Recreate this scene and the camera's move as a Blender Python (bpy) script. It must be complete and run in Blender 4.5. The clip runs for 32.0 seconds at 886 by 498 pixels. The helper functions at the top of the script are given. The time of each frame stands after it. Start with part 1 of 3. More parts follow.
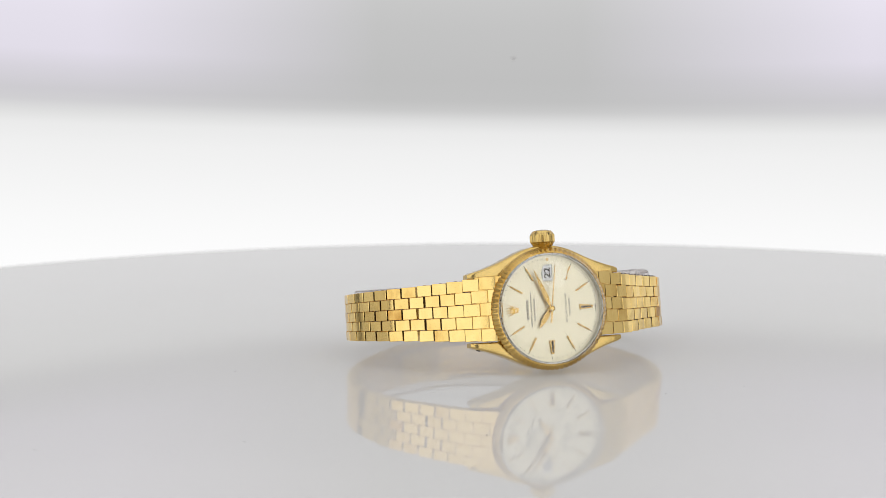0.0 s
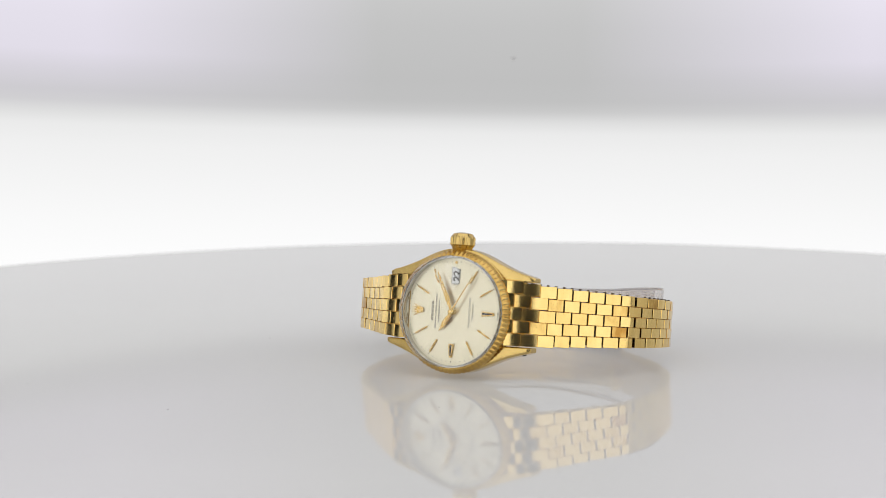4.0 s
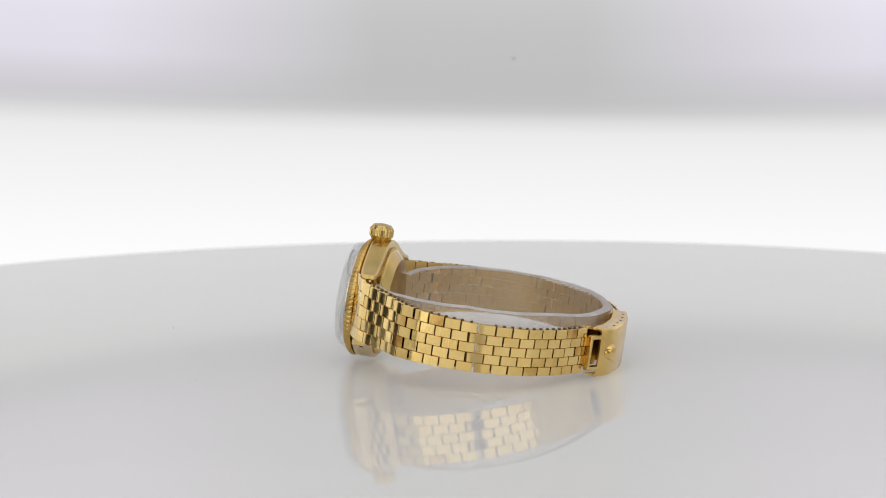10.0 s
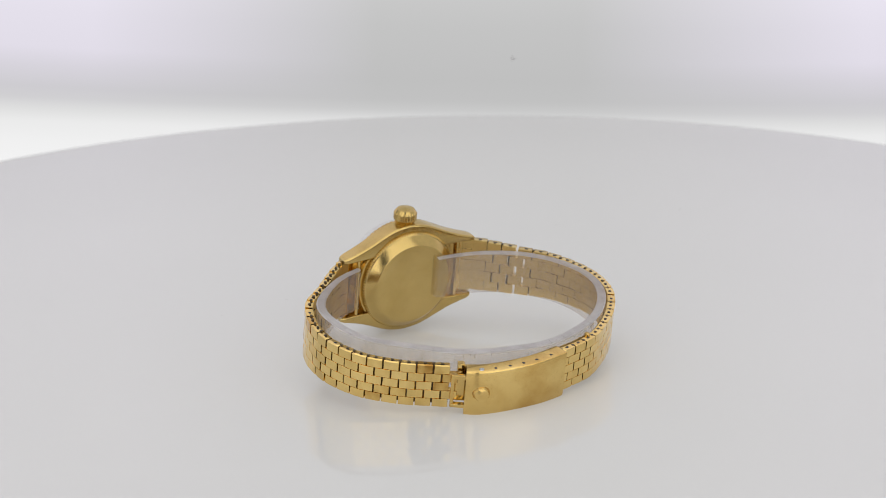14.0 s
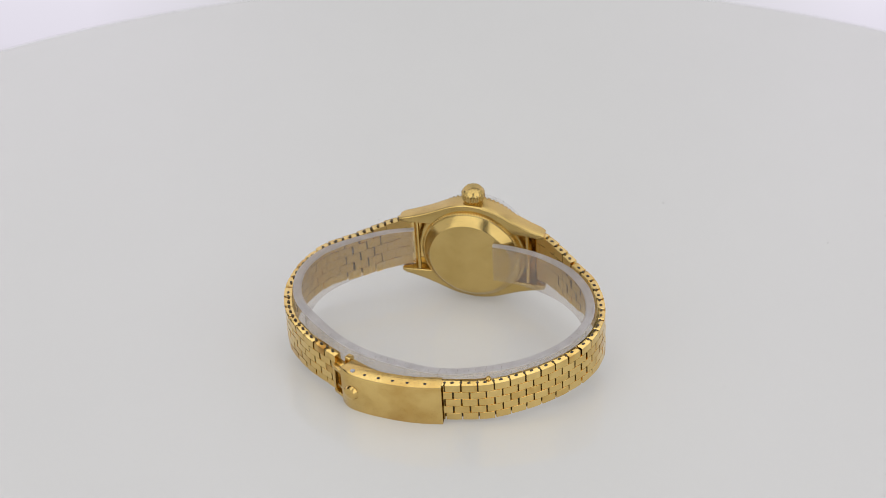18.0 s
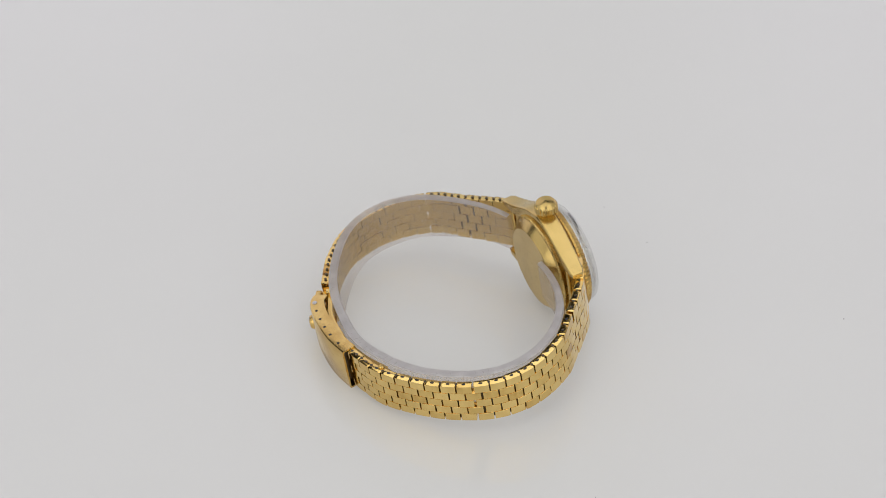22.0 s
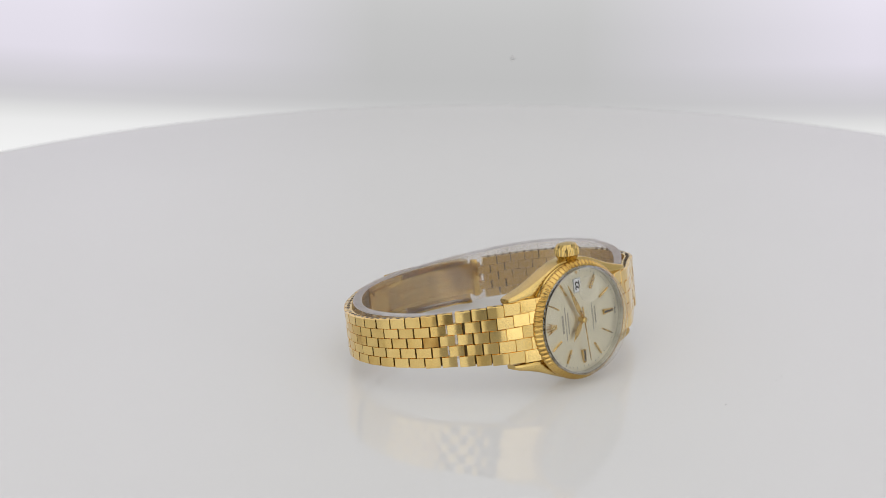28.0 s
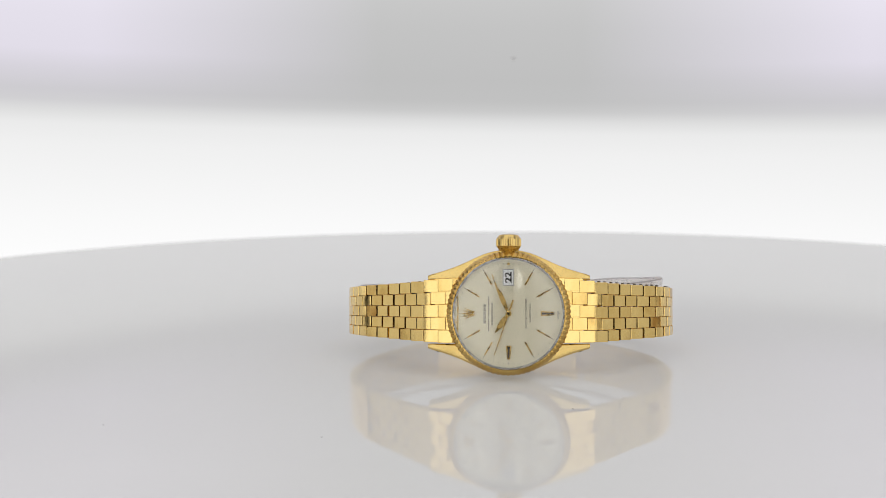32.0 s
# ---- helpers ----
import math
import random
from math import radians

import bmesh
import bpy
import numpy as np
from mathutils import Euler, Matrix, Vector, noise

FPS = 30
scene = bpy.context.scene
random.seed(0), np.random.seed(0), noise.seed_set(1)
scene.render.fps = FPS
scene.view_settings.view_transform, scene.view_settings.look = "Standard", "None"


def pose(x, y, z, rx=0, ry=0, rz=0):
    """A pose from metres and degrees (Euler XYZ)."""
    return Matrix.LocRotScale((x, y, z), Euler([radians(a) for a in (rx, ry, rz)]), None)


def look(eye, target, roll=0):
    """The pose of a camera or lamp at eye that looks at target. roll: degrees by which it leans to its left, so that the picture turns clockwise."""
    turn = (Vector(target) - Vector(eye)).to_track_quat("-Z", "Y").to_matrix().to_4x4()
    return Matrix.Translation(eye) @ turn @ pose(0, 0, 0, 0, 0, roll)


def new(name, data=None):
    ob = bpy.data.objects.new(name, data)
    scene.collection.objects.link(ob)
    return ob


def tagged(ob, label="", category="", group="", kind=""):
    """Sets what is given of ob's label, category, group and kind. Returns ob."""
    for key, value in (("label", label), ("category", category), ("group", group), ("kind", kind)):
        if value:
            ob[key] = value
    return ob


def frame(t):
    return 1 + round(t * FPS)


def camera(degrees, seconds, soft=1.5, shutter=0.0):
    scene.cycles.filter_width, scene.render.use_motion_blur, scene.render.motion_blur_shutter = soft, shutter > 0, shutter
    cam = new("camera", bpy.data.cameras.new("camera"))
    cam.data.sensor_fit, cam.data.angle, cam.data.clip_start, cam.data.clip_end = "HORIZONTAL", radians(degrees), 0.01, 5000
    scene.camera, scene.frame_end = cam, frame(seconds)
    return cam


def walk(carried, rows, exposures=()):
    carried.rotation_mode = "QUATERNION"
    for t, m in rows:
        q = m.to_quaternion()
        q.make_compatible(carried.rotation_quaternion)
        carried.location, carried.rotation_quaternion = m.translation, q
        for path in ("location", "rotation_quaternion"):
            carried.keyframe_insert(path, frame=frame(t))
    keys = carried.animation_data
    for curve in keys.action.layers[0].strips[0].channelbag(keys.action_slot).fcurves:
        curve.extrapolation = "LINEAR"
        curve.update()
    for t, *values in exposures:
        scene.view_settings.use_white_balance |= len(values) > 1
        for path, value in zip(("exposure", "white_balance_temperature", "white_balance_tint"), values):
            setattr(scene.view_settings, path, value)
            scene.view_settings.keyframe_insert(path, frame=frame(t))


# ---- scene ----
MM = 0.001

# ---- camera: it swings on an arm about the turntable, the backdrop swings with it ----
LENS, YAW, ROLL = 24.34, 1.064, -0.478
ARM, PIVOT, DROOP = 0.44168, (0.0, 0.00031, 0.00766), -1.805
REST = 8.6
# seconds and the arm's elevation in degrees
ARM_ROWS = [(0, 8.56), (1, 8.5), (2, 8.46), (3, 8.58), (4.5, 8.66), (6, 8.68), (7, 8.8), (8, 8.9), (9, 8.78), (9.7, 8.72), (10.2, 8.9),
            (10.6, 9.4), (11, 10.38), (11.5, 11.86), (12, 13.44), (13, 16.5), (14, 19.56), (15, 22.55), (16, 25.35), (17, 28.1), (18, 30.85),
            (18.5, 32.2), (19, 33.55), (19.5, 34.85), (20, 35.9), (20.5, 36.65), (21, 37.0), (21.5, 36.9), (22, 36.35), (22.5, 35.55), (23, 34.5), (23.5, 33.35),
            (24, 32.05), (24.5, 30.75), (25, 29.35), (26, 26.4), (27, 23.45), (28, 20.5), (29, 17.7), (30, 15.1), (31, 12.4), (31.5, 10.9), (32, 9.55)]
# seconds and the turntable's angle in degrees
TURN_ROWS = [(0, 22.7), (1, 11.5), (2, 0.1), (3, -11.8), (4, -23.6), (5, -35.3), (6, -47.2), (7, -59.4), (8, -71.8), (9, -84.2), (10, -96.5),
             (11, -108.3), (12, -120.1), (13, -132.0), (14, -144.1), (15, -156.0), (16, -167.9), (17, -179.8), (18, -191.8), (19, -203.8),
             (20, -215.7), (21, -227.8), (22, -240.2), (23, -252.8), (24, -265.1), (25, -277.3), (26, -289.8), (27, -302.8), (28, -315.2),
             (29, -327.2), (30, -339.5), (30.5, -345.6), (31, -351.2), (31.5, -355.7), (32, -358.2)]


def arm_pose(e):
    a = radians(e)
    eye = (0.0, PIVOT[1] - ARM * math.cos(a), PIVOT[2] + ARM * math.sin(a))
    return pose(*eye, 90 - (e + DROOP), 0, YAW) @ pose(0, 0, 0, 0, 0, ROLL)


cam = camera(LENS, 32.0, soft=0.8)
# the far rim of the turntable is a little out of focus
cam.data.dof.use_dof, cam.data.dof.focus_distance, cam.data.dof.aperture_fstop = True, 0.425, 30.0
walk(cam, [(t, arm_pose(e)) for t, e in ARM_ROWS])

# ---- world and exposure ----
world = bpy.data.worlds.new("studio_dark")
scene.world = world
world.use_nodes = True
world.node_tree.nodes["Background"].inputs[0].default_value = (0.5, 0.5, 0.52, 1)
world.node_tree.nodes["Background"].inputs[1].default_value = 0.3
scene.view_settings.exposure = 0.0

# ---- materials ----


class Nodes:
    """Short hand for a node material."""

    def __init__(self, name):
        self.mat = bpy.data.materials.new(name)
        self.mat.use_nodes = True
        self.tree = self.mat.node_tree
        self.bsdf = self.tree.nodes["Principled BSDF"]
        self.out = self.tree.nodes["Material Output"]

    def add(self, kind, **values):
        node = self.tree.nodes.new(kind)
        for key, value in values.items():
            setattr(node, key, value)
        return node

    def link(self, a, b):
        self.tree.links.new(a, b)

    def put(self, **values):
        for key, value in values.items():
            self.bsdf.inputs[key.replace("_", " ")].default_value = value
        return self

    def noise(self, scale, detail=3.0, coords="Object", stretch=(1, 1, 1)):
        at = self.add("ShaderNodeTexCoord")
        mapping = self.add("ShaderNodeMapping")
        mapping.inputs["Scale"].default_value = stretch
        tex = self.add("ShaderNodeTexNoise")
        tex.inputs["Scale"].default_value, tex.inputs["Detail"].default_value = scale, detail
        self.link(at.outputs[coords], mapping.inputs[0])
        self.link(mapping.outputs[0], tex.inputs[0])
        return tex.outputs["Fac"]

    def ramp(self, fac, stops):
        node = self.add("ShaderNodeValToRGB")
        ramp = node.color_ramp
        while len(ramp.elements) < len(stops):
            ramp.elements.new(0.5)
        for element, (at, value) in zip(ramp.elements, stops):
            element.position = at
            element.color = (*value, 1) if isinstance(value, tuple) else (value, value, value, 1)
        self.link(fac, node.inputs[0])
        return node.outputs[0]

    def math(self, op, a, b=None, clamp=False):
        node = self.add("ShaderNodeMath", operation=op, use_clamp=clamp)
        for socket, value in zip(node.inputs, (a, b)):
            if value is None:
                continue
            if isinstance(value, (int, float)):
                socket.default_value = value
            else:
                self.link(value, socket)
        return node.outputs[0]

    def bump(self, height, strength, distance):
        node = self.add("ShaderNodeBump")
        node.inputs["Strength"].default_value, node.inputs["Distance"].default_value = strength, distance
        self.link(height, node.inputs["Height"])
        self.link(node.outputs[0], self.bsdf.inputs["Normal"])


def gold(name, low, high, rough, grain, bump, stretch=(1, 1, 1)):
    n = Nodes(name).put(Metallic=1.0)
    stain = n.noise(160, 4)
    n.link(n.ramp(stain, [(0.32, low), (0.6, high)]), n.bsdf.inputs["Base Color"])
    fine = n.noise(grain, 4, stretch=stretch)
    n.link(n.ramp(fine, [(0.3, rough * 0.7), (0.7, rough * 1.4)]), n.bsdf.inputs["Roughness"])
    n.bump(fine, bump, 0.00002)
    return n.mat


def gold_links(name, tarnish=0.0):
    """Each link a little different in tone, some tarnished brown; sizes in millimetres, the links' own unit."""
    n = Nodes(name).put(Metallic=1.0)
    info = n.add("ShaderNodeObjectInfo")
    at = n.add("ShaderNodeTexCoord")
    shift = n.add("ShaderNodeVectorMath", operation="ADD")
    n.link(at.outputs["Object"], shift.inputs[0])
    n.link(n.math("MULTIPLY", info.outputs["Random"], 60.0), shift.inputs[1])

    def tex(scale, detail):
        node = n.add("ShaderNodeTexNoise")
        node.inputs["Scale"].default_value, node.inputs["Detail"].default_value = scale, detail
        n.link(shift.outputs[0], node.inputs[0])
        return node.outputs["Fac"]

    tone = n.math("ADD", n.math("ADD", n.math("MULTIPLY", tex(0.45, 3), 0.45), 0.13), n.math("MULTIPLY", info.outputs["Random"], 0.3))
    tone = n.math("SUBTRACT", tone, tarnish)
    n.link(n.ramp(tone, [(0.16, (0.42, 0.22, 0.05)), (0.24, (0.58, 0.36, 0.105)), (0.36, (0.74, 0.52, 0.18)), (0.62, (0.84, 0.62, 0.245)), (0.8, (0.80, 0.57, 0.21))]), n.bsdf.inputs["Base Color"])
    fine = tex(7, 5)
    n.link(n.ramp(fine, [(0.3, 0.065), (0.7, 0.16)]), n.bsdf.inputs["Roughness"])
    n.bump(tex(2.2, 4), 0.06, 0.00004)
    return n.mat


GOLD_LINK = gold_links("polished_link_gold")
TARNISHED = gold_links("tarnished_link_gold", 0.13)
GOLD_CASE = gold("satin_gold", (0.545, 0.39, 0.138), (0.625, 0.455, 0.172), 0.19, 2500, 0.006, (1, 1, 0.25))
GOLD_SATIN = gold("satin_inner_gold", (0.62, 0.43, 0.15), (0.76, 0.55, 0.21), 0.42, 3000, 0.03)
GOLD_BRIGHT = gold("bright_gold", (0.66, 0.46, 0.155), (0.75, 0.54, 0.20), 0.11, 6000, 0.03)
GOLD_CLASP = gold("worn_gold", (0.58, 0.37, 0.11), (0.75, 0.54, 0.20), 0.19, 5000, 0.07, (0.3, 1, 1))
GOLD_BEZEL = gold("bezel_gold", (0.40, 0.24, 0.06), (0.60, 0.41, 0.135), 0.16, 5000, 0.04)
GOLD_HAND = gold("hand_gold", (0.56, 0.38, 0.13), (0.66, 0.46, 0.18), 0.26, 700, 0.0)


def plain(name, colour, rough, metallic=0.0, grain=900, spread=0.12):
    n = Nodes(name).put(Metallic=metallic, Roughness=rough)
    lo = tuple(c * (1 - spread) for c in colour)
    n.link(n.ramp(n.noise(grain, 3), [(0.3, lo), (0.7, colour)]), n.bsdf.inputs["Base Color"])
    return n.mat


# near-black for the shade inside holes, which are drawn as flat discs
HOLE_SHADE = plain("hole_shade", (0.012, 0.009, 0.006), 0.6)
# dark colour that paints the shade in the bracelet's gaps and the clasp's end
GAP_SHADE = plain("gap_shade", (0.07, 0.045, 0.018), 0.45)
STEEL = plain("steel", (0.55, 0.54, 0.52), 0.25, 1.0)
INK = plain("black_ink", (0.025, 0.022, 0.02), 0.5)
PALE_INK = plain("thin_ink", (0.30, 0.275, 0.22), 0.5)
DATE_GREY = plain("date_grey", (0.42, 0.42, 0.40), 0.4)
DATE_WHITE = plain("date_white", (0.82, 0.83, 0.84), 0.5)
BLACK_METAL = plain("black_metal", (0.03, 0.03, 0.032), 0.4)
STUDIO_GREY = plain("studio_grey", (0.09, 0.09, 0.092), 0.8, grain=3)


def dial_silver():
    n = Nodes("silvered_dial").put(Metallic=0.9, Roughness=0.34)
    n.link(n.ramp(n.noise(500, 4), [(0.3, (0.70, 0.655, 0.505)), (0.7, (0.75, 0.70, 0.545))]), n.bsdf.inputs["Base Color"])
    n.bump(n.noise(9000, 2), 0.05, 0.00001)
    return n.mat


DIAL = dial_silver()


def clear(name, rough, ior, tint, through_=1.0):
    n = Nodes(name).put(Roughness=rough, IOR=ior, Transmission_Weight=through_, Base_Color=(*tint, 1))
    n.link(n.ramp(n.noise(420, 4), [(0.35, rough * 0.6), (0.75, rough * 1.5 + 0.01)]), n.bsdf.inputs["Roughness"])
    return n.mat


LENS_GLASS = clear("acrylic_lens", 0.006, 1.49, (1, 1, 1), 1.0)


def thin_acrylic():
    """A thin clear shell: what lies behind shows straight, the gloss grows towards the rim."""
    n = Nodes("acrylic_crystal")
    n.tree.nodes.remove(n.bsdf)
    see, gloss, mix, facing = n.add("ShaderNodeBsdfTransparent"), n.add("ShaderNodeBsdfGlossy"), n.add("ShaderNodeMixShader"), n.add("ShaderNodeLayerWeight")
    see.inputs[0].default_value = (0.985, 0.985, 0.98, 1)
    n.link(n.ramp(n.noise(420, 4), [(0.35, 0.012), (0.75, 0.035)]), gloss.inputs["Roughness"])
    n.link(n.math("ADD", n.math("MULTIPLY", n.math("POWER", facing.outputs["Facing"], 3.0), 0.7), 0.03), mix.inputs[0])
    n.link(see.outputs[0], mix.inputs[1])
    n.link(gloss.outputs[0], mix.inputs[2])
    n.link(mix.outputs[0], n.out.inputs[0])
    return n.mat


CRYSTAL = thin_acrylic()


def strip_plastic():
    """Thin clear sheet, a little milky, with a weak gloss."""
    n = Nodes("clear_plastic").put(Roughness=0.5, Base_Color=(0.52, 0.47, 0.41, 1), Transmission_Weight=0.0)
    glass = n.add("ShaderNodeBsdfTransparent")
    n.link(n.ramp(n.noise(260, 4), [(0.3, (0.94, 0.925, 0.92)), (0.7, (0.97, 0.96, 0.955))]), glass.inputs[0])
    gloss = n.add("ShaderNodeBsdfGlossy")
    gloss.inputs["Roughness"].default_value = 0.06
    milk, shine, facing = n.add("ShaderNodeMixShader"), n.add("ShaderNodeMixShader"), n.add("ShaderNodeLayerWeight")
    scratch = n.ramp(n.noise(1500, 3, stretch=(1, 1, 0.08)), [(0.60, 0.12), (0.72, 0.24)])
    n.link(n.math("MULTIPLY", scratch, n.ramp(n.noise(120, 3), [(0.35, 0.9), (0.65, 1.4)])), milk.inputs[0])
    n.link(glass.outputs[0], milk.inputs[1])
    n.link(n.bsdf.outputs[0], milk.inputs[2])
    n.link(n.math("ADD", n.math("MULTIPLY", n.math("POWER", facing.outputs["Facing"], 5.0), 0.35), 0.03), shine.inputs[0])
    n.link(milk.outputs[0], shine.inputs[1])
    n.link(gloss.outputs[0], shine.inputs[2])
    n.link(shine.outputs[0], n.out.inputs[0])
    return n.mat


PLASTIC = strip_plastic()


def frosted():
    n = Nodes("frosted_edge").put(Roughness=0.35, IOR=1.15, Transmission_Weight=0.45)
    n.link(n.ramp(n.noise(300, 4, stretch=(1, 1, 0.2)), [(0.3, (0.43, 0.41, 0.42)), (0.7, (0.55, 0.53, 0.54))]), n.bsdf.inputs["Base Color"])
    n.bump(n.noise(700, 3), 0.3, 0.00005)
    return n.mat


FROSTED = frosted()
CRACK = plain("crack_grey", (0.42, 0.39, 0.38), 0.6)


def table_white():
    """Translucent white acrylic under a thin semi-gloss; an even glow stands in for light from below and lifts the
    shade.
    """
    n = Nodes("glowing_white_acrylic").put(Emission_Color=(1.0, 0.995, 0.985, 1), Emission_Strength=0.2, Specular_IOR_Level=0.0, Roughness=1.0)
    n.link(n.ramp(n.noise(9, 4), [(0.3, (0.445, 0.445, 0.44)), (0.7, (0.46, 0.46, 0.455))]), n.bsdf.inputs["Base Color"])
    gloss = n.add("ShaderNodeBsdfGlossy")
    n.link(n.ramp(n.noise(60, 4), [(0.3, 0.0), (0.8, 0.002)]), gloss.inputs["Roughness"])
    fresnel = n.add("ShaderNodeFresnel")
    fresnel.inputs[0].default_value = 1.6
    mix = n.add("ShaderNodeMixShader")
    n.link(n.math("MULTIPLY", fresnel.outputs[0], 0.9), mix.inputs[0])
    n.link(n.bsdf.outputs[0], mix.inputs[1])
    n.link(gloss.outputs[0], mix.inputs[2])
    n.link(mix.outputs[0], n.out.inputs[0])
    return n.mat


TABLE = table_white()


def glow(name, colour, strength):
    n = Nodes(name)
    n.tree.nodes.remove(n.bsdf)
    node = n.add("ShaderNodeEmission")
    node.inputs[0].default_value, node.inputs[1].default_value = (*colour, 1), strength
    n.link(node.outputs[0], n.out.inputs[0])
    return n.mat


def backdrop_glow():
    """A backlit screen with its uneven light painted in as glow: bright white below a soft curved seam, dimmer grey
    above it, a little brighter to both sides.
    """
    n = Nodes("painted_light_screen")
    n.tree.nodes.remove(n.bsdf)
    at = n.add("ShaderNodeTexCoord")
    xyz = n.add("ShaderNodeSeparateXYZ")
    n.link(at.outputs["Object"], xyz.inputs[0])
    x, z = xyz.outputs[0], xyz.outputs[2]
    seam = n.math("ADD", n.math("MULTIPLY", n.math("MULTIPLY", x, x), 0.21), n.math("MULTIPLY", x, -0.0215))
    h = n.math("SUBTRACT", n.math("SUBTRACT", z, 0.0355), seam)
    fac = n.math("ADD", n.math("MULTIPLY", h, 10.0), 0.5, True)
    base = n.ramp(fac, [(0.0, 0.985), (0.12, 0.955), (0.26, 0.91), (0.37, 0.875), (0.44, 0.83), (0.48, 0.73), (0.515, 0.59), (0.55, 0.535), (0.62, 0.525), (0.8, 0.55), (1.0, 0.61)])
    # lilac brightening of both sides, uneven light painted into the glow
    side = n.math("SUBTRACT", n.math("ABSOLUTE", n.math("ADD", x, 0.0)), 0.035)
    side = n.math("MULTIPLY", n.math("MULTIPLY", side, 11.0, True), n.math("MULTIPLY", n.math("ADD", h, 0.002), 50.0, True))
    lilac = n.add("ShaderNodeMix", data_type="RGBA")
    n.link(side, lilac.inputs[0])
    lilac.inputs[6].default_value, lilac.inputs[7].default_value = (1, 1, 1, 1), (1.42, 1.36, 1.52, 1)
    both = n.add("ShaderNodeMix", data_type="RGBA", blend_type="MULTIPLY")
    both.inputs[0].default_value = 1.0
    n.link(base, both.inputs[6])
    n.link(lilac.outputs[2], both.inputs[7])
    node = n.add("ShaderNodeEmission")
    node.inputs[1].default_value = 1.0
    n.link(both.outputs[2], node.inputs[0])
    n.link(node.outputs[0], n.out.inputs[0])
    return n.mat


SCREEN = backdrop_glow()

# ---- mesh helpers ----


def mesh_of(name, bm, materials, smooth=True, sharp=35):
    bmesh.ops.recalc_face_normals(bm, faces=bm.faces[:])
    me = bpy.data.meshes.new(name)
    for f in bm.faces:
        f.smooth = smooth
    for e in bm.edges:
        if len(e.link_faces) == 2 and e.calc_face_angle(0) > radians(sharp):
            e.smooth = False
    bm.to_mesh(me)
    bm.free()
    for m in materials if isinstance(materials, (list, tuple)) else [materials]:
        me.materials.append(m)
    return me


def part(name, bm, material, parent, label="", smooth=True, sharp=35):
    ob = new(name, bm if isinstance(bm, bpy.types.Mesh) else mesh_of(name, bm, material, smooth, sharp))
    ob.parent = parent
    return tagged(ob, label)


def box(bm, lo, hi, bevel=0.0, segments=2, m=None, slot=0):
    made = bmesh.ops.create_cube(bm, size=1.0)["verts"]
    for v in made:
        v.co = Vector([(a + b) / 2 + c * (b - a) for a, b, c in zip(lo, hi, v.co)])
    faces = {f for v in made for f in v.link_faces}
    for f in faces:
        f.material_index = slot
    if bevel:
        edges = list({e for v in made for e in v.link_edges})
        made = bmesh.ops.bevel(bm, geom=edges, offset=bevel, segments=segments, affect="EDGES", profile=0.5)["verts"]
    if m is not None:
        bmesh.ops.transform(bm, matrix=m, verts=made)
    return made


def lathe(bm, profile, steps=96, axis="v", wobble=None, slot=0, closed=False):
    """Turns a profile of (radius, height) about the watch's depth axis (v), its crown axis (w) or the upright z."""
    rings = []
    for i in range(steps):
        a = 2 * math.pi * i / steps
        ring = []
        for k, (r, h) in enumerate(profile):
            dr, dh = wobble(k, i) if wobble else (0.0, 0.0)
            rr, h = r + dr, h + dh
            p = (rr * math.sin(a), h, rr * math.cos(a)) if axis == "v" else (rr * math.cos(a), rr * math.sin(a), h)
            ring.append(bm.verts.new(p))
        rings.append(ring)
    n = len(profile)
    for i in range(steps):
        a, b = rings[i], rings[(i + 1) % steps]
        for k in range(n if closed else n - 1):
            j = (k + 1) % n
            f = bm.faces.new((a[k], a[j], b[j], b[k]))
            f.material_index = slot
    if not closed:
        for k in (0, n - 1):
            if profile[k][0] > 1e-9:
                bm.faces.new([r[k] for r in rings]).material_index = slot
    bmesh.ops.remove_doubles(bm, verts=bm.verts[:], dist=1e-7)
    return rings


def prism(bm, outline, lo, hi, axis=1, slot=0):
    """A flat outline of (u, w), given a thickness along v."""
    a = [bm.verts.new((u, lo, w)) for u, w in outline]
    b = [bm.verts.new((u, hi, w)) for u, w in outline]
    n = len(outline)
    bm.faces.new(a).material_index = slot
    bm.faces.new(b[::-1]).material_index = slot
    for i in range(n):
        bm.faces.new((a[i], b[i], b[(i + 1) % n], a[(i + 1) % n])).material_index = slot


def loft(bm, sections):
    """Joins closed rings of points, with both ends closed."""
    rings = [[bm.verts.new(p) for p in ring] for ring in sections]
    n = len(rings[0])
    for a, b in zip(rings, rings[1:]):
        for i in range(n):
            bm.faces.new((a[i], a[(i + 1) % n], b[(i + 1) % n], b[i]))
    bm.faces.new(rings[0][::-1])
    bm.faces.new(rings[-1])


# ---- the studio ----


def studio():
    room = [("floor", (-1.6, -1.7, -0.95), (1.6, 1.5, -0.9)), ("ceiling", (-1.6, -1.7, 1.5), (1.6, 1.5, 1.55)),
            ("wall_south", (-1.6, -1.75, -0.95), (1.6, -1.7, 1.55)), ("wall_north", (-1.6, 1.5, -0.95), (1.6, 1.55, 1.55)),
            ("wall_west", (-1.65, -1.7, -0.95), (-1.6, 1.5, 1.55)), ("wall_east", (1.6, -1.7, -0.95), (1.65, 1.5, 1.55))]
    for name, lo, hi in room:
        bm = bmesh.new()
        box(bm, lo, hi)
        tagged(part(name, bm, STUDIO_GREY, None, smooth=False), "plain matt dark grey studio " + name.split("_")[0], name.split("_")[0], kind="structure")


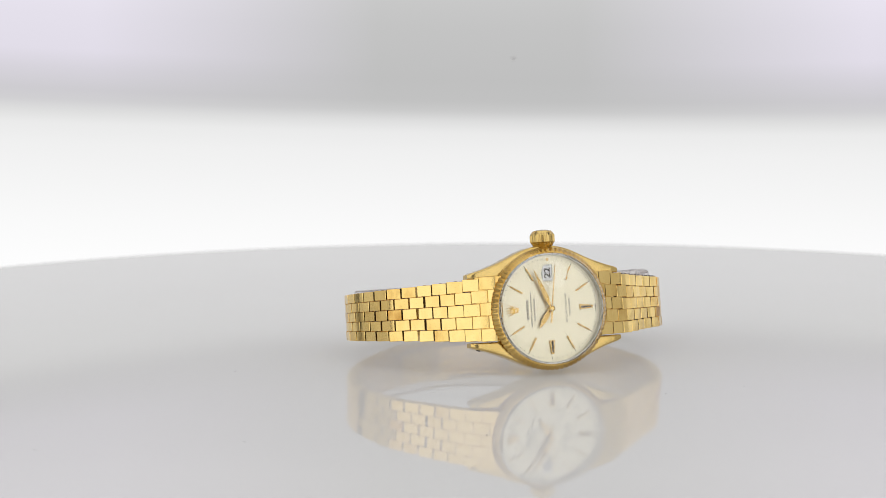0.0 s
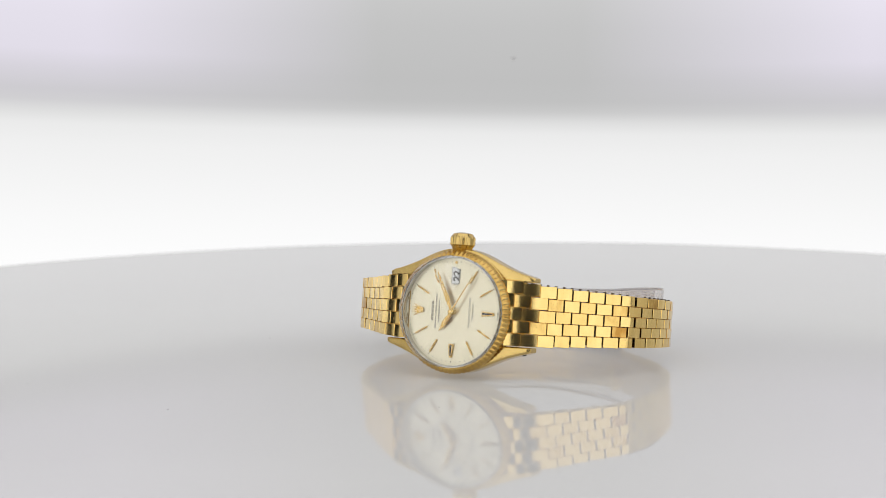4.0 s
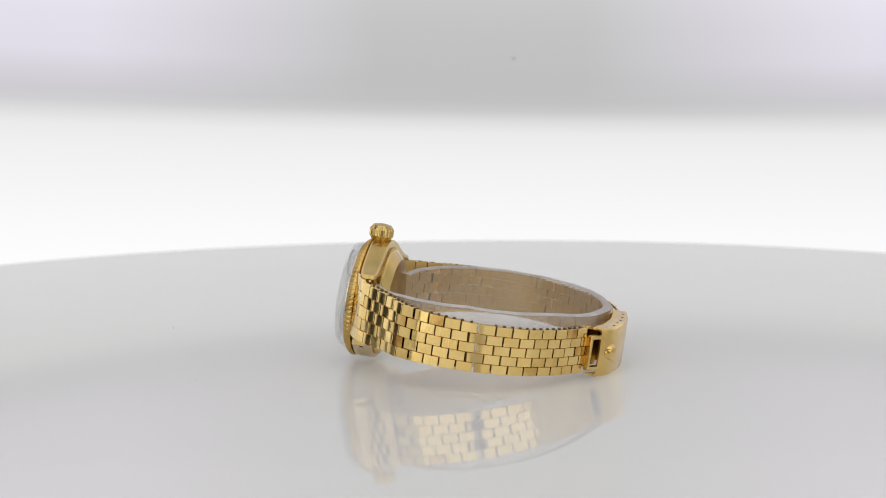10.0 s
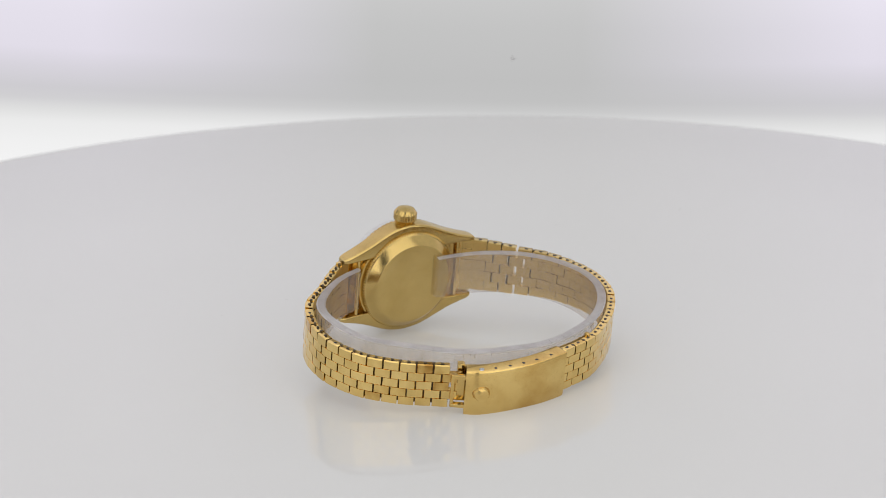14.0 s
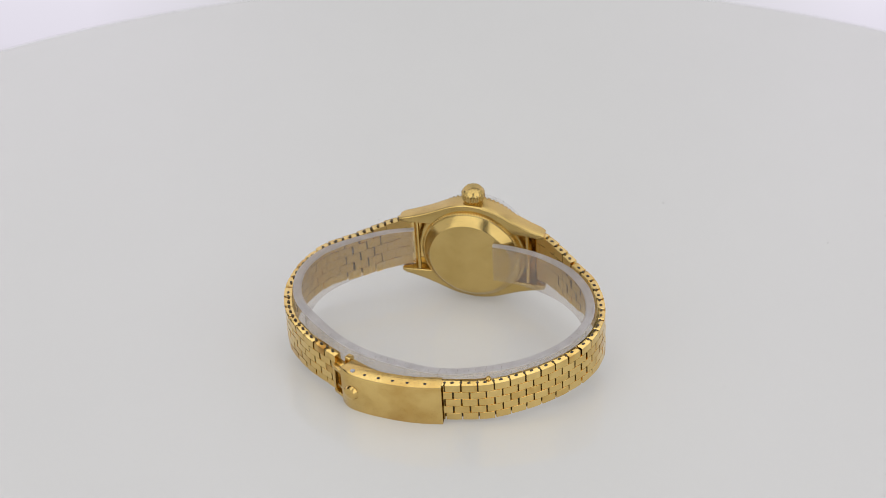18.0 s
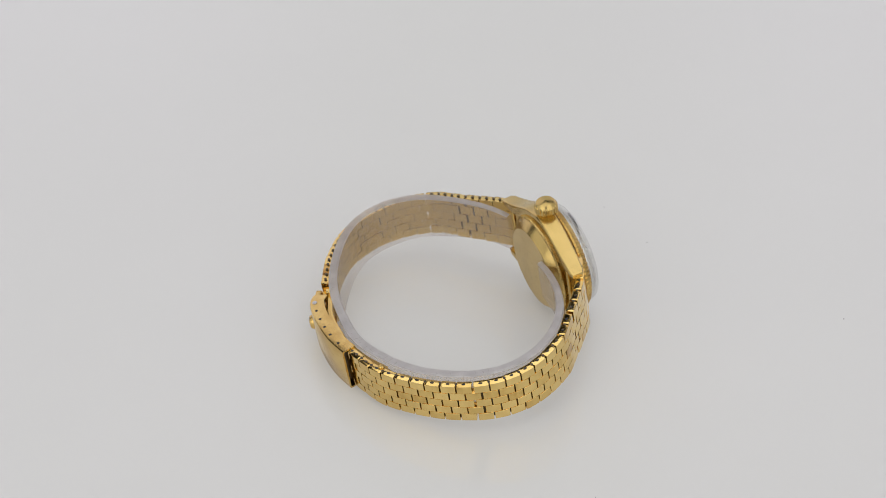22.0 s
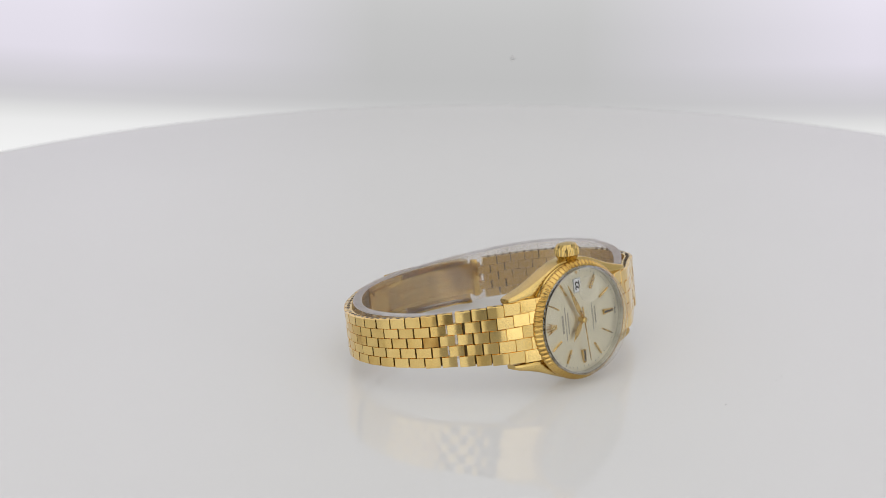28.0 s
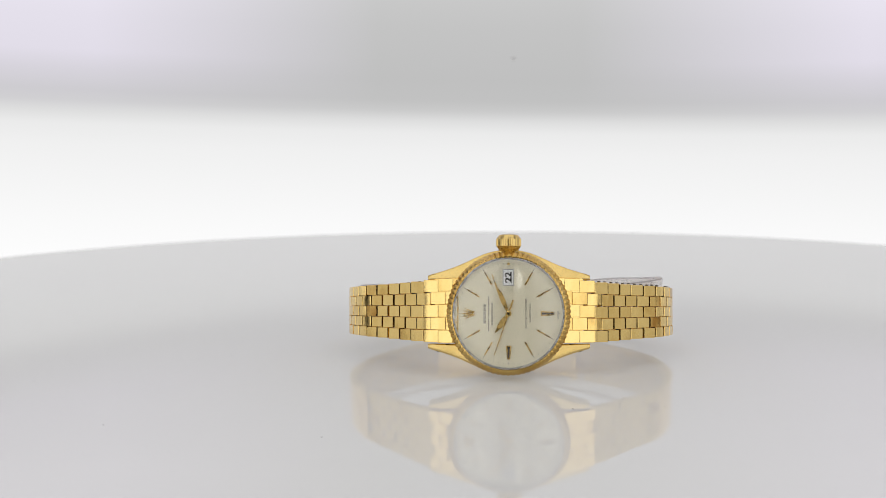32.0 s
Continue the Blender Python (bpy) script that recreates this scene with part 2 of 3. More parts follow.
def softbox(width, height, m, glowing, label):
    """A flat light box: a black shell with a white diffuser in front; it shines along its -y."""
    thing = tagged(new("softbox"), label, "studio light", "softboxes round the turntable")
    bm = bmesh.new()
    box(bm, (-width / 2 - 0.01, 0.0, -height / 2 - 0.01), (width / 2 + 0.01, 0.06, height / 2 + 0.01), 0.004)
    part("shell", bm, BLACK_METAL, thing, "black shell")
    bm = bmesh.new()
    box(bm, (-width / 2, -0.004, -height / 2), (width / 2, 0.001, height / 2))
    part("diffuser", bm, glowing, thing, "glowing white diffuser", smooth=False)
    thing.matrix_basis = m
    return thing


studio()
FRONT_GLOW = glow("front_diffuser", (1.0, 0.99, 0.975), 1.38)
WEST_GLOW = glow("west_diffuser", (1.0, 0.99, 0.975), 0.7)
EAST_GLOW = glow("east_diffuser", (1.0, 0.99, 0.975), 0.62)
TOP_GLOW = glow("top_diffuser", (1.0, 0.99, 0.985), 1.27)
for az, wide, low, high, shine in ((-35, 0.70, -0.35, 0.75, FRONT_GLOW), (36.5, 0.70, -0.35, 0.75, FRONT_GLOW), (-86, 0.44, -0.35, 0.75, WEST_GLOW),
                                   (84, 0.36, -0.40, 0.75, EAST_GLOW), (108, 0.20, -0.35, 0.75, EAST_GLOW)):
    a = radians(az)
    softbox(wide, high - low, pose(0.62 * math.sin(a), -0.62 * math.cos(a), (low + high) / 2, 0, 0, az + 180), shine,
            "upright black softbox with a white diffuser beside the turntable")
HUNG = softbox(1.3, 1.3, pose(0, 0, 1.0, 90), TOP_GLOW, "large square softbox hung over the turntable on rods")
for x in (-0.5, 0.5):
    for z in (-0.5, 0.5):
        bm = bmesh.new()
        box(bm, (x - 0.008, 0.058, z - 0.008), (x + 0.008, 0.5, z + 0.008), 0.002)
        part("rod", bm, BLACK_METAL, HUNG)


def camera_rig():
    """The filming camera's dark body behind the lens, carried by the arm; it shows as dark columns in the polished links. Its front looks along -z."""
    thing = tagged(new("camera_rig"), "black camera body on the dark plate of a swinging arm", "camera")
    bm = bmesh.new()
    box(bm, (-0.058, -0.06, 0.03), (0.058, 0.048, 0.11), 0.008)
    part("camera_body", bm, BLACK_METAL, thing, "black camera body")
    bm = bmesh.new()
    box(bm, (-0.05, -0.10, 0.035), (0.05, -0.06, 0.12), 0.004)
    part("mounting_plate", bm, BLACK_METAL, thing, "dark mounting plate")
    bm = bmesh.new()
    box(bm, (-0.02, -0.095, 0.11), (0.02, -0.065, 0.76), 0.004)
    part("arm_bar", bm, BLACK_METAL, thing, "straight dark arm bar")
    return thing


def guide_post():
    """A slotted post behind the camera; the arm's bar slides up and down between its two cheeks."""
    thing = tagged(new("guide_post"), "black slotted steel post guiding the camera arm", "stand")
    thing.location = (0.008, -0.9, -0.9)
    for x in (-0.035, 0.035):
        bm = bmesh.new()
        box(bm, (x - 0.0148, -0.02, 0.02), (x + 0.0148, 0.02, 1.95), 0.002)
        part("cheek", bm, BLACK_METAL, thing)
    bm = bmesh.new()
    box(bm, (-0.18, -0.2, 0.0), (0.18, 0.2, 0.022), 0.004)
    part("base_plate", bm, BLACK_METAL, thing, "flat black base plate")


guide_post()
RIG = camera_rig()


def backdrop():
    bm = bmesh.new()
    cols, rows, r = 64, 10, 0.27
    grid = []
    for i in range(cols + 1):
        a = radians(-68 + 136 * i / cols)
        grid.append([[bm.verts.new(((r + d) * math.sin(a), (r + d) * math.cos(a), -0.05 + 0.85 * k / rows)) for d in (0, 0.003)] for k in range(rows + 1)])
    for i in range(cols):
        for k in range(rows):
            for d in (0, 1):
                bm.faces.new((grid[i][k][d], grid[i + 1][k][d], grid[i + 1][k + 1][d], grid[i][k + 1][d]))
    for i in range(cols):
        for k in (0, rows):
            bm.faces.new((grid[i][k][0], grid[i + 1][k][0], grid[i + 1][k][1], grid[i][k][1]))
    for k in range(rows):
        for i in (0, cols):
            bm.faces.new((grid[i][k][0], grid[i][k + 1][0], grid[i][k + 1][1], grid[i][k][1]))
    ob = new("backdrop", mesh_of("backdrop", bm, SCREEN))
    return tagged(ob, "curved backlit screen behind the turntable, white and grey light painted in", "backdrop", kind="structure")


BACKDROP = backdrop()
SPECK_GREY = plain("speck_grey", (0.45, 0.44, 0.43), 0.8)


def screen_speck():
    bm = bmesh.new()
    lathe(bm, [(0.0, 0.0), (0.0005, 0.0), (0.0004, 0.0002), (0.0, 0.0003)], 14, "z")
    ob = part("speck", bm, SPECK_GREY, BACKDROP, "small grey speck on the screen")
    ob.matrix_local = look((0.0116, 0.2692, 0.0552), (2 * 0.0116, 2 * 0.2692, 0.0552))


screen_speck()


TABLE_TOP = -0.00145
DUST = plain("dust", (0.10, 0.095, 0.09), 0.9)


def turntable():
    thing = tagged(new("turntable"), "round glossy white acrylic turntable disc on a pedestal", "turntable")
    bm = bmesh.new()
    R = 0.2153
    rings = lathe(bm, [(0.0, 0.0), (0.1, 0.0), (R - 0.005, 0.0), (R - 0.0036, -0.0001), (R - 0.0022, -0.0004), (R - 0.001, -0.001), (R - 0.0003, -0.002), (R, -0.0033), (R, -0.006), (R - 0.0015, -0.008), (0.0, -0.008)], 256, "z")
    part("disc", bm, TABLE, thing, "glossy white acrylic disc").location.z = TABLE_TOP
    for x, y, r in ((15.4, -55.3, 0.16), (33.0, -54.6, 0.10), (35.5, -54.0, 0.08), (-54.0, 3.2, 0.12), (-31.0, -76.4, 0.15), (-71.6, -64.5, 0.12), (-91.9, -23.0, 0.1), (-106.5, -56.4, 0.16)):
        bm = bmesh.new()
        lathe(bm, [(0.0, -0.02), (r, -0.02), (r * 0.9, r * 0.25), (r * 0.3, r * 0.45), (0.0, r * 0.5)], 9, "z", wobble=lambda k, i: (r * 0.25 * math.sin(3.1 * i + x) if 0 < k < 4 else 0.0, 0.0))
        bmesh.ops.transform(bm, matrix=Matrix.Translation((x * MM, y * MM, TABLE_TOP)) @ Matrix.Scale(MM, 4), verts=bm.verts[:])
        part("dust_speck", bm, DUST, thing, "tiny dark dust speck")
    bm = bmesh.new()
    lathe(bm, [(0.0, -0.009), (0.09, -0.009), (0.09, -0.02), (0.05, -0.03), (0.05, -0.86), (0.14, -0.88), (0.14, -0.9), (0.0, -0.9)], 64, "z")
    part("pedestal", bm, BLACK_METAL, thing, "dark round pedestal")
    return thing


TURNTABLE = turntable()

# ---- the watch, built about the middle of its case: u from twelve to six, v to the back, w to the crown ----
SEAT = Matrix.Translation((4.9 * MM, -22.75 * MM, 12.1 * MM)) @ pose(0, 0, 0, 0, 0, -3.5) @ pose(0, 0, 0, -8.9)
INTO = SEAT @ Matrix.Scale(MM, 4)


# how far the layers of dial and case sit behind their drawn depth, and below their drawn height
LAYER = {name: 1.45 for name in ("bezel", "dial", "rehaut", "hour_marker", "marker_inlay", "minute_track", "marker_dot", "date_frame", "date_disc",
                                 "print_bar", "print", "hour_hand", "minute_hand", "hand_pin", "dial_emblem")}
LAYER.update(crystal=1.65, date_lens=1.65, case_back=0.0, case=0.3)
DROP = {name: 0.6 for name in LAYER}
DROP.update(case=0.3, winding_crown=-0.15, crown_tube=0.0, lug_hole=0.42)


def wpart(name, bm, material, parent, label="", sharp=35):
    """A part of the watch from a bmesh in millimetres of the watch's own axes."""
    bmesh.ops.translate(bm, vec=(0, LAYER.get(name, 0.0), -DROP.get(name, 0.0)), verts=bm.verts[:])
    bmesh.ops.transform(bm, matrix=INTO, verts=bm.verts[:])
    return part(name, bm, material, parent, label, sharp=sharp)


WATCH = tagged(new("wristwatch"), "yellow gold wristwatch with fluted bezel lying on its side", "wristwatch")


def rounded(u, w0, w1, v0, v1, r):
    """A ring of points with rounded corners at one u."""
    ring = []
    for cw, cv, a0 in ((w1 - r, v1 - r, 0), (w0 + r, v1 - r, 90), (w0 + r, v0 + r, 180), (w1 - r, v0 + r, 270)):
        for k in range(5):
            a = radians(a0 + 22.5 * k)
            ring.append((u, cv + r * math.sin(a), cw + r * math.cos(a)))
    return ring


def flank(u):
    """Half the case's height at a distance from its middle, from the crown to the lug's tip."""
    return float(np.interp(u, (0, 2.5, 4.8, 6.2, 7.5, 9.5, 11.7, 14, 16.4), (12.75, 12.5, 11.9, 11.3, 10.7, 9.75, 8.9, 8.15, 7.55)))


def case():
    bm = bmesh.new()
    lathe(bm, [(9.0, -1.6), (12.0, -1.6), (12.3, -1.3), (12.35, 0.8), (12.0, 2.2), (9.0, 2.3)], 128)
    for su in (-1, 1):
        for sw in (-1, 1):
            sections = []
            for k in range(19):
                f = k / 18
                u = 16.5 * f
                outer = (flank(u - 0.9) + flank(u) + flank(u + 0.9)) / 3
                inner = 6.5 if u > 9 else 6.0
                front = -1.5 + 1.6 * f ** 2.2
                back = 2.45 + 0.85 * f ** 1.6
                if k == 18:
                    outer, front, back = outer - 0.2, front + 0.35, back - 0.35
                lo, hi = sorted((sw * inner, sw * outer))
                sections.append(rounded(su * u, lo, hi, front, back, 0.4 if k < 18 else 0.3))
            loft(bm, sections)
    return wpart("case", bm, GOLD_CASE, WATCH, "satin gold case with four lugs")


CASE = case()


def bezel():
    bm = bmesh.new()
    flutes = 74
    depth = ((0, 0), (0, 0), (0.03, 0), (0.075, 0), (0.08, -0.07), (0.06, -0.13), (0.03, -0.12), (0.0, 0.0), (0, 0))

    def wave(k, i):
        f = (0.9, 0.9, 0.2, -1.1, -1.1, 0.2)[i % 6]
        return depth[k][0] * f, depth[k][1] * f

    lathe(bm, [(11.42, -2.8), (12.35, -2.8), (12.5, -2.9), (12.56, -3.2), (12.45, -3.6), (12.15, -4.0), (11.78, -4.38), (11.6, -4.5), (11.42, -4.52)], flutes * 6, wobble=wave, closed=True)
    return wpart("bezel", bm, GOLD_BEZEL, WATCH, "fluted gold bezel", sharp=25)


bezel()


DOME = [(11.4, -4.3), (11.4, -5.2), (11.36, -5.9), (11.24, -6.35), (11.0, -6.7), (10.6, -6.95), (10.0, -7.1), (8.6, -7.27), (6.6, -7.45), (4.4, -7.6), (2.2, -7.69), (0.0, -7.72)]


def crystal():
    bm = bmesh.new()
    inner = [(0.0, -6.97), (2.2, -6.95), (4.4, -6.88), (6.6, -6.75), (8.6, -6.6), (9.9, -6.48), (10.5, -6.34), (10.85, -6.1), (11.03, -5.7), (11.08, -5.2), (11.08, -4.3)]
    lathe(bm, inner + DOME, 160)
    ob = wpart("crystal", bm, CRYSTAL, WATCH, "clear domed acrylic crystal")
    ob.visible_shadow = False
    # the magnifier over the date, its base on the dome
    bm = bmesh.new()
    at = [(-h, r) for r, h in DOME[::-1]]

    def dome(u, w):
        r = math.hypot(u, w)
        return -float(np.interp(r, [q[1] for q in at], [q[0] for q in at])) - 0.012

    size, rings, steps = 2.85, 6, 40
    top, low = [], []
    for k in range(1, rings + 1):
        f = k / rings
        spots = [(size * f * math.sin(2 * math.pi * i / steps), 6.9 + size * f * math.cos(2 * math.pi * i / steps)) for i in range(steps)]
        top.append([bm.verts.new((u, dome(u, w) - 0.04 - 0.24 * (1 - f * f), w)) for u, w in spots])
        low.append([bm.verts.new((u, dome(u, w), w)) for u, w in spots])
    peak, foot = bm.verts.new((0, dome(0, 6.9) - 0.28, 6.9)), bm.verts.new((0, dome(0, 6.9), 6.9))
    for i in range(steps):
        j = (i + 1) % steps
        bm.faces.new((peak, top[0][i], top[0][j]))
        bm.faces.new((foot, low[0][j], low[0][i]))
        for k in range(rings - 1):
            bm.faces.new((top[k][i], top[k + 1][i], top[k + 1][j], top[k][j]))
            bm.faces.new((low[k][j], low[k + 1][j], low[k + 1][i], low[k][i]))
        bm.faces.new((top[-1][i], low[-1][i], low[-1][j], top[-1][j]))
    ob = wpart("date_lens", bm, LENS_GLASS, WATCH, "small round magnifier over the date")
    ob.visible_shadow = False


crystal()


def crown():
    bm = bmesh.new()
    teeth = 22

    def wave(k, i):
        return (0.07 if i % 6 in (1, 2, 3) else -0.07) if k in (2, 3, 4) else 0.0, 0.0

    lathe(bm, [(0.0, 11.6), (1.7, 11.6), (2.3, 12.75), (2.5, 12.95), (2.5, 14.35), (2.3, 14.75), (1.95, 15.2), (1.0, 15.42), (0.0, 15.5)], teeth * 6, "w", wobble=wave)
    wpart("winding_crown", bm, GOLD_CASE, WATCH, "fluted gold winding crown", sharp=25)
    bm = bmesh.new()
    lathe(bm, [(0.0, 11.4), (1.75, 11.4), (1.75, 12.95), (0.0, 12.95)], 40, "w")
    wpart("crown_tube", bm, GOLD_CASE, WATCH)


crown()


def caseback():
    bm = bmesh.new()

    def wave(k, i):
        return (0.16 if i % 4 in (0, 1) else -0.16) if k in (1, 2) else 0.0, 0.0

    lathe(bm, [(0.0, 2.4), (11.35, 2.5), (11.35, 3.25), (11.1, 3.5), (10.9, 3.56), (9.35, 5.05), (9.15, 5.17), (0.0, 5.22)], 112 * 4, wobble=wave)
    wpart("case_back", bm, GOLD_CASE, WATCH, "round gold case back with a toothed edge", sharp=25)
    for su in (-1, 1):
        bm = bmesh.new()
        lathe(bm, [(0.0, -6.7), (0.45, -6.7), (0.45, 6.7), (0.0, 6.7)], 20, "w")
        bmesh.ops.translate(bm, vec=(su * 12.6, 2.6, 0), verts=bm.verts[:])
        wpart("spring_bar", bm, GOLD_BRIGHT, WATCH)
        # flat dark discs stand for the shade in the lug holes
        for sw in (-1, 1):
            bm = bmesh.new()
            lathe(bm, [(0.0, -0.06), (0.42, -0.06), (0.42, 0.06), (0.0, 0.06)], 16, "w")
            bmesh.ops.transform(bm, matrix=Matrix.Translation((su * 14.5, 2.15, sw * 8.0)) @ pose(0, 0, 0, 0, su * sw * 17), verts=bm.verts[:])
            wpart("lug_hole", bm, HOLE_SHADE, WATCH, "flat dark disc for the shade in a lug hole")


caseback()


def dial():
    bm = bmesh.new()
    lathe(bm, [(0.0, -3.0), (11.3, -3.0), (11.3, -3.5), (0.0, -3.5)], 128)
    ob = wpart("dial", bm, DIAL, WATCH, "silvered dial with gold baton markers")
    bm = bmesh.new()
    lathe(bm, [(10.9, -3.5), (11.3, -3.5), (11.3, -4.3), (11.06, -4.3), (11.05, -4.9), (10.96, -4.9)], 128, closed=True)
    wpart("rehaut", bm, STEEL, WATCH, "grey inner ring round the dial")

    def turned(bm, deg):
        bmesh.ops.rotate(bm, cent=(0, 0, 0), matrix=Matrix.Rotation(radians(deg), 3, "Y"), verts=bm.verts[:])

    # markers, at angles clockwise from the crown
    for k in range(12):
        if k in (0, 9):
            continue
        bm = bmesh.new()
        if k in (3, 6):
            prism(bm, [(-0.58, 6.5), (0.58, 6.5), (0.3, 9.3), (-0.3, 9.3)], -3.95, -3.45)
        else:
            prism(bm, [(-0.17, 6.7), (0.17, 6.7), (0.14, 9.75), (-0.14, 9.75)], -3.9, -3.45)
        bmesh.ops.bevel(bm, geom=bm.edges[:], offset=0.07, segments=1, affect="EDGES")
        turned(bm, 30 * k)
        wpart("hour_marker", bm, GOLD_HAND, ob, "gold hour marker")
        if k in (3, 6):
            bm = bmesh.new()
            prism(bm, [(-0.24, 6.7), (0.24, 6.7), (0.12, 9.0), (-0.12, 9.0)], -3.99, -3.9)
            turned(bm, 30 * k)
            wpart("marker_inlay", bm, INK, ob, "dark inlay")
    bm = bmesh.new()
    for k in range(60):
        long = k % 5 == 0
        piece = bmesh.new()
        box(piece, (-0.05, -3.53, 10.05 if not long else 9.95), (0.05, -3.49, 10.3))
        bmesh.ops.rotate(piece, cent=(0, 0, 0), matrix=Matrix.Rotation(radians(6 * k), 3, "Y"), verts=piece.verts[:])
        me = bpy.data.meshes.new("tick")
        piece.to_mesh(me)
        piece.free()
        bm.from_mesh(me)
        bpy.data.meshes.remove(me)
    tagged(wpart("minute_track", bm, INK, ob, "fine black minute ticks"), kind="stuff")
    bm = bmesh.new()
    lathe(bm, [(0.0, -3.7), (0.28, -3.7), (0.3, -3.49), (0.0, -3.49)], 20)
    bmesh.ops.translate(bm, vec=(0, 0, 10.05), verts=bm.verts[:])
    wpart("marker_dot", bm, GOLD_HAND, ob)
    # the maker's emblem at twelve, a plain fan
    bm = bmesh.new()
    prism(bm, [(-0.5, 6.9), (0.5, 6.9), (0.56, 7.4), (1.25, 9.2), (0.58, 8.2), (0.62, 9.6), (0.22, 8.3), (0.0, 9.75), (-0.22, 8.3), (-0.62, 9.6), (-0.58, 8.2), (-1.25, 9.2), (-0.56, 7.4)],
          -3.85, -3.47)
    turned(bm, 270)
    wpart("dial_emblem", bm, GOLD_HAND, ob, "small raised gold fan emblem")
    # date window
    bm = bmesh.new()
    box(bm, (-1.08, -3.62, 5.75), (0.98, -3.48, 8.8), 0.03)
    wpart("date_frame", bm, DATE_GREY, ob, "grey date window frame")
    bm = bmesh.new()
    box(bm, (-0.9, -3.66, 5.92), (0.8, -3.60, 8.63))
    wpart("date_disc", bm, DATE_WHITE, ob, "white date disc")
    # lines of print that cannot be told: plain bars; w runs along the line
    for u, high, words in ((-4.85, 0.5, ((-2.0, 2.05, 5),)), (-4.05, 0.28, ((-3.55, -0.95, 6), (-0.55, 3.55, 9))), (-3.35, 0.3, ((-2.35, 2.3, 8),))):
        bm = bmesh.new()
        for w0, w1, letters in words:
            step = (w1 - w0) / letters
            for k in range(letters):
                box(bm, (u - high / 2, -3.535, w0 + k * step), (u + high / 2, -3.49, w0 + (k + 0.8) * step))
        wpart("print_bar", bm, PALE_INK, ob, "line of small grey print")
    for text, u, w, size, width, v in (("22", 0.5, 6.3, 1.6, 1.95, -3.7), ("OFFICIALLY CERTIFIED", 3.75, -3.0, 0.52, 6.0, -3.53),
                                      ("CHRONOMETER", 4.5, -1.7, 0.52, 3.6, -3.53), ("SWISS", 10.15, -1.0, 0.42, 1.5, -3.53)):
        curve = bpy.data.curves.new("print", "FONT")
        curve.body, curve.size, curve.extrude, curve.offset = text, 1.0, 0.01, 0.03 if text == "22" else 0.0
        ghost = new("print", curve)
        bpy.context.view_layer.update()
        me = bpy.data.meshes.new_from_object(ghost.evaluated_get(bpy.context.evaluated_depsgraph_get()))
        wide, tall = max(v_.co.x for v_ in me.vertices), max(v_.co.y for v_ in me.vertices)
        bpy.data.objects.remove(ghost)
        bm = bmesh.new()
        bm.from_mesh(me)
        bpy.data.meshes.remove(me)
        for p in bm.verts:
            x, y, z = p.co
            p.co = (u - y / tall * size * 0.73, v - z, w + x / wide * width)
        wpart("print", bm, INK, ob, "printed " + text.lower())
    return ob


FACE = dial()


def hand(name, outline, deg, v, label):
    bm = bmesh.new()
    prism(bm, outline, v - 0.12, v + 0.08)
    bmesh.ops.bevel(bm, geom=bm.edges[:], offset=0.05, segments=1, affect="EDGES")
    bmesh.ops.rotate(bm, cent=(0, 0, 0), matrix=Matrix.Rotation(radians(deg), 3, "Y"), verts=bm.verts[:])
    return wpart(name, bm, GOLD_HAND, WATCH, label)


hand("hour_hand", [(-0.3, -0.6), (0.3, -0.6), (0.28, 0.6), (0.62, 1.9), (0.5, 3.1), (0.0, 5.0), (-0.5, 3.1), (-0.62, 1.9), (-0.28, 0.6)], 214.8, -4.15, "gold hour hand")
hand("minute_hand", [(-0.3, -0.6), (0.3, -0.6), (0.26, 0.8), (0.5, 2.6), (0.4, 5.0), (0.06, 8.7), (-0.06, 8.7), (-0.4, 5.0), (-0.5, 2.6), (-0.26, 0.8)], 337.2, -4.5, "gold minute hand")


def second_hand():
    bm = bmesh.new()
    prism(bm, [(-0.2, -2.9), (0.2, -2.9), (0.13, 0.0), (0.07, 8.8), (-0.07, 8.8), (-0.13, 0.0)], -0.1, 0.05)
    bmesh.ops.transform(bm, matrix=Matrix.Scale(MM, 4), verts=bm.verts[:])
    ob = part("second_hand", bm, GOLD_HAND, WATCH, "thin gold sweep hand")
    bm = bmesh.new()
    lathe(bm, [(0.0, -5.25), (0.35, -5.25), (0.6, -5.05), (0.62, -4.0), (0.62, -3.4), (0.0, -3.4)], 28)
    wpart("hand_pin", bm, GOLD_BRIGHT, WATCH)
    return ob


SECONDS = second_hand()

# ---- bracelet ----
RIGHT = [(12.0, -1.4), (17.3, 1.1), (21, 4.0), (25.6, 8.3), (31.2, 13.4), (34.2, 20.4), (34.75, 27.5), (33.4, 33.1), (30.7, 38.2), (25.2, 43.4), (20.5, 46.3), (15.95, 48.85)]
LEFT = [(-12.0, -1.5), (-17.3, 1.15), (-21, 4.1), (-25.8, 8.7), (-30.5, 13.4), (-34.0, 20.4), (-34.9, 27.1), (-33.1, 34), (-28.4, 40.8), (-22.4, 46.2), (-16.2, 50.1), (-8.5, 52.2), (-5.0, 52.5)]
PITCH, THICK = 3.42, 1.7


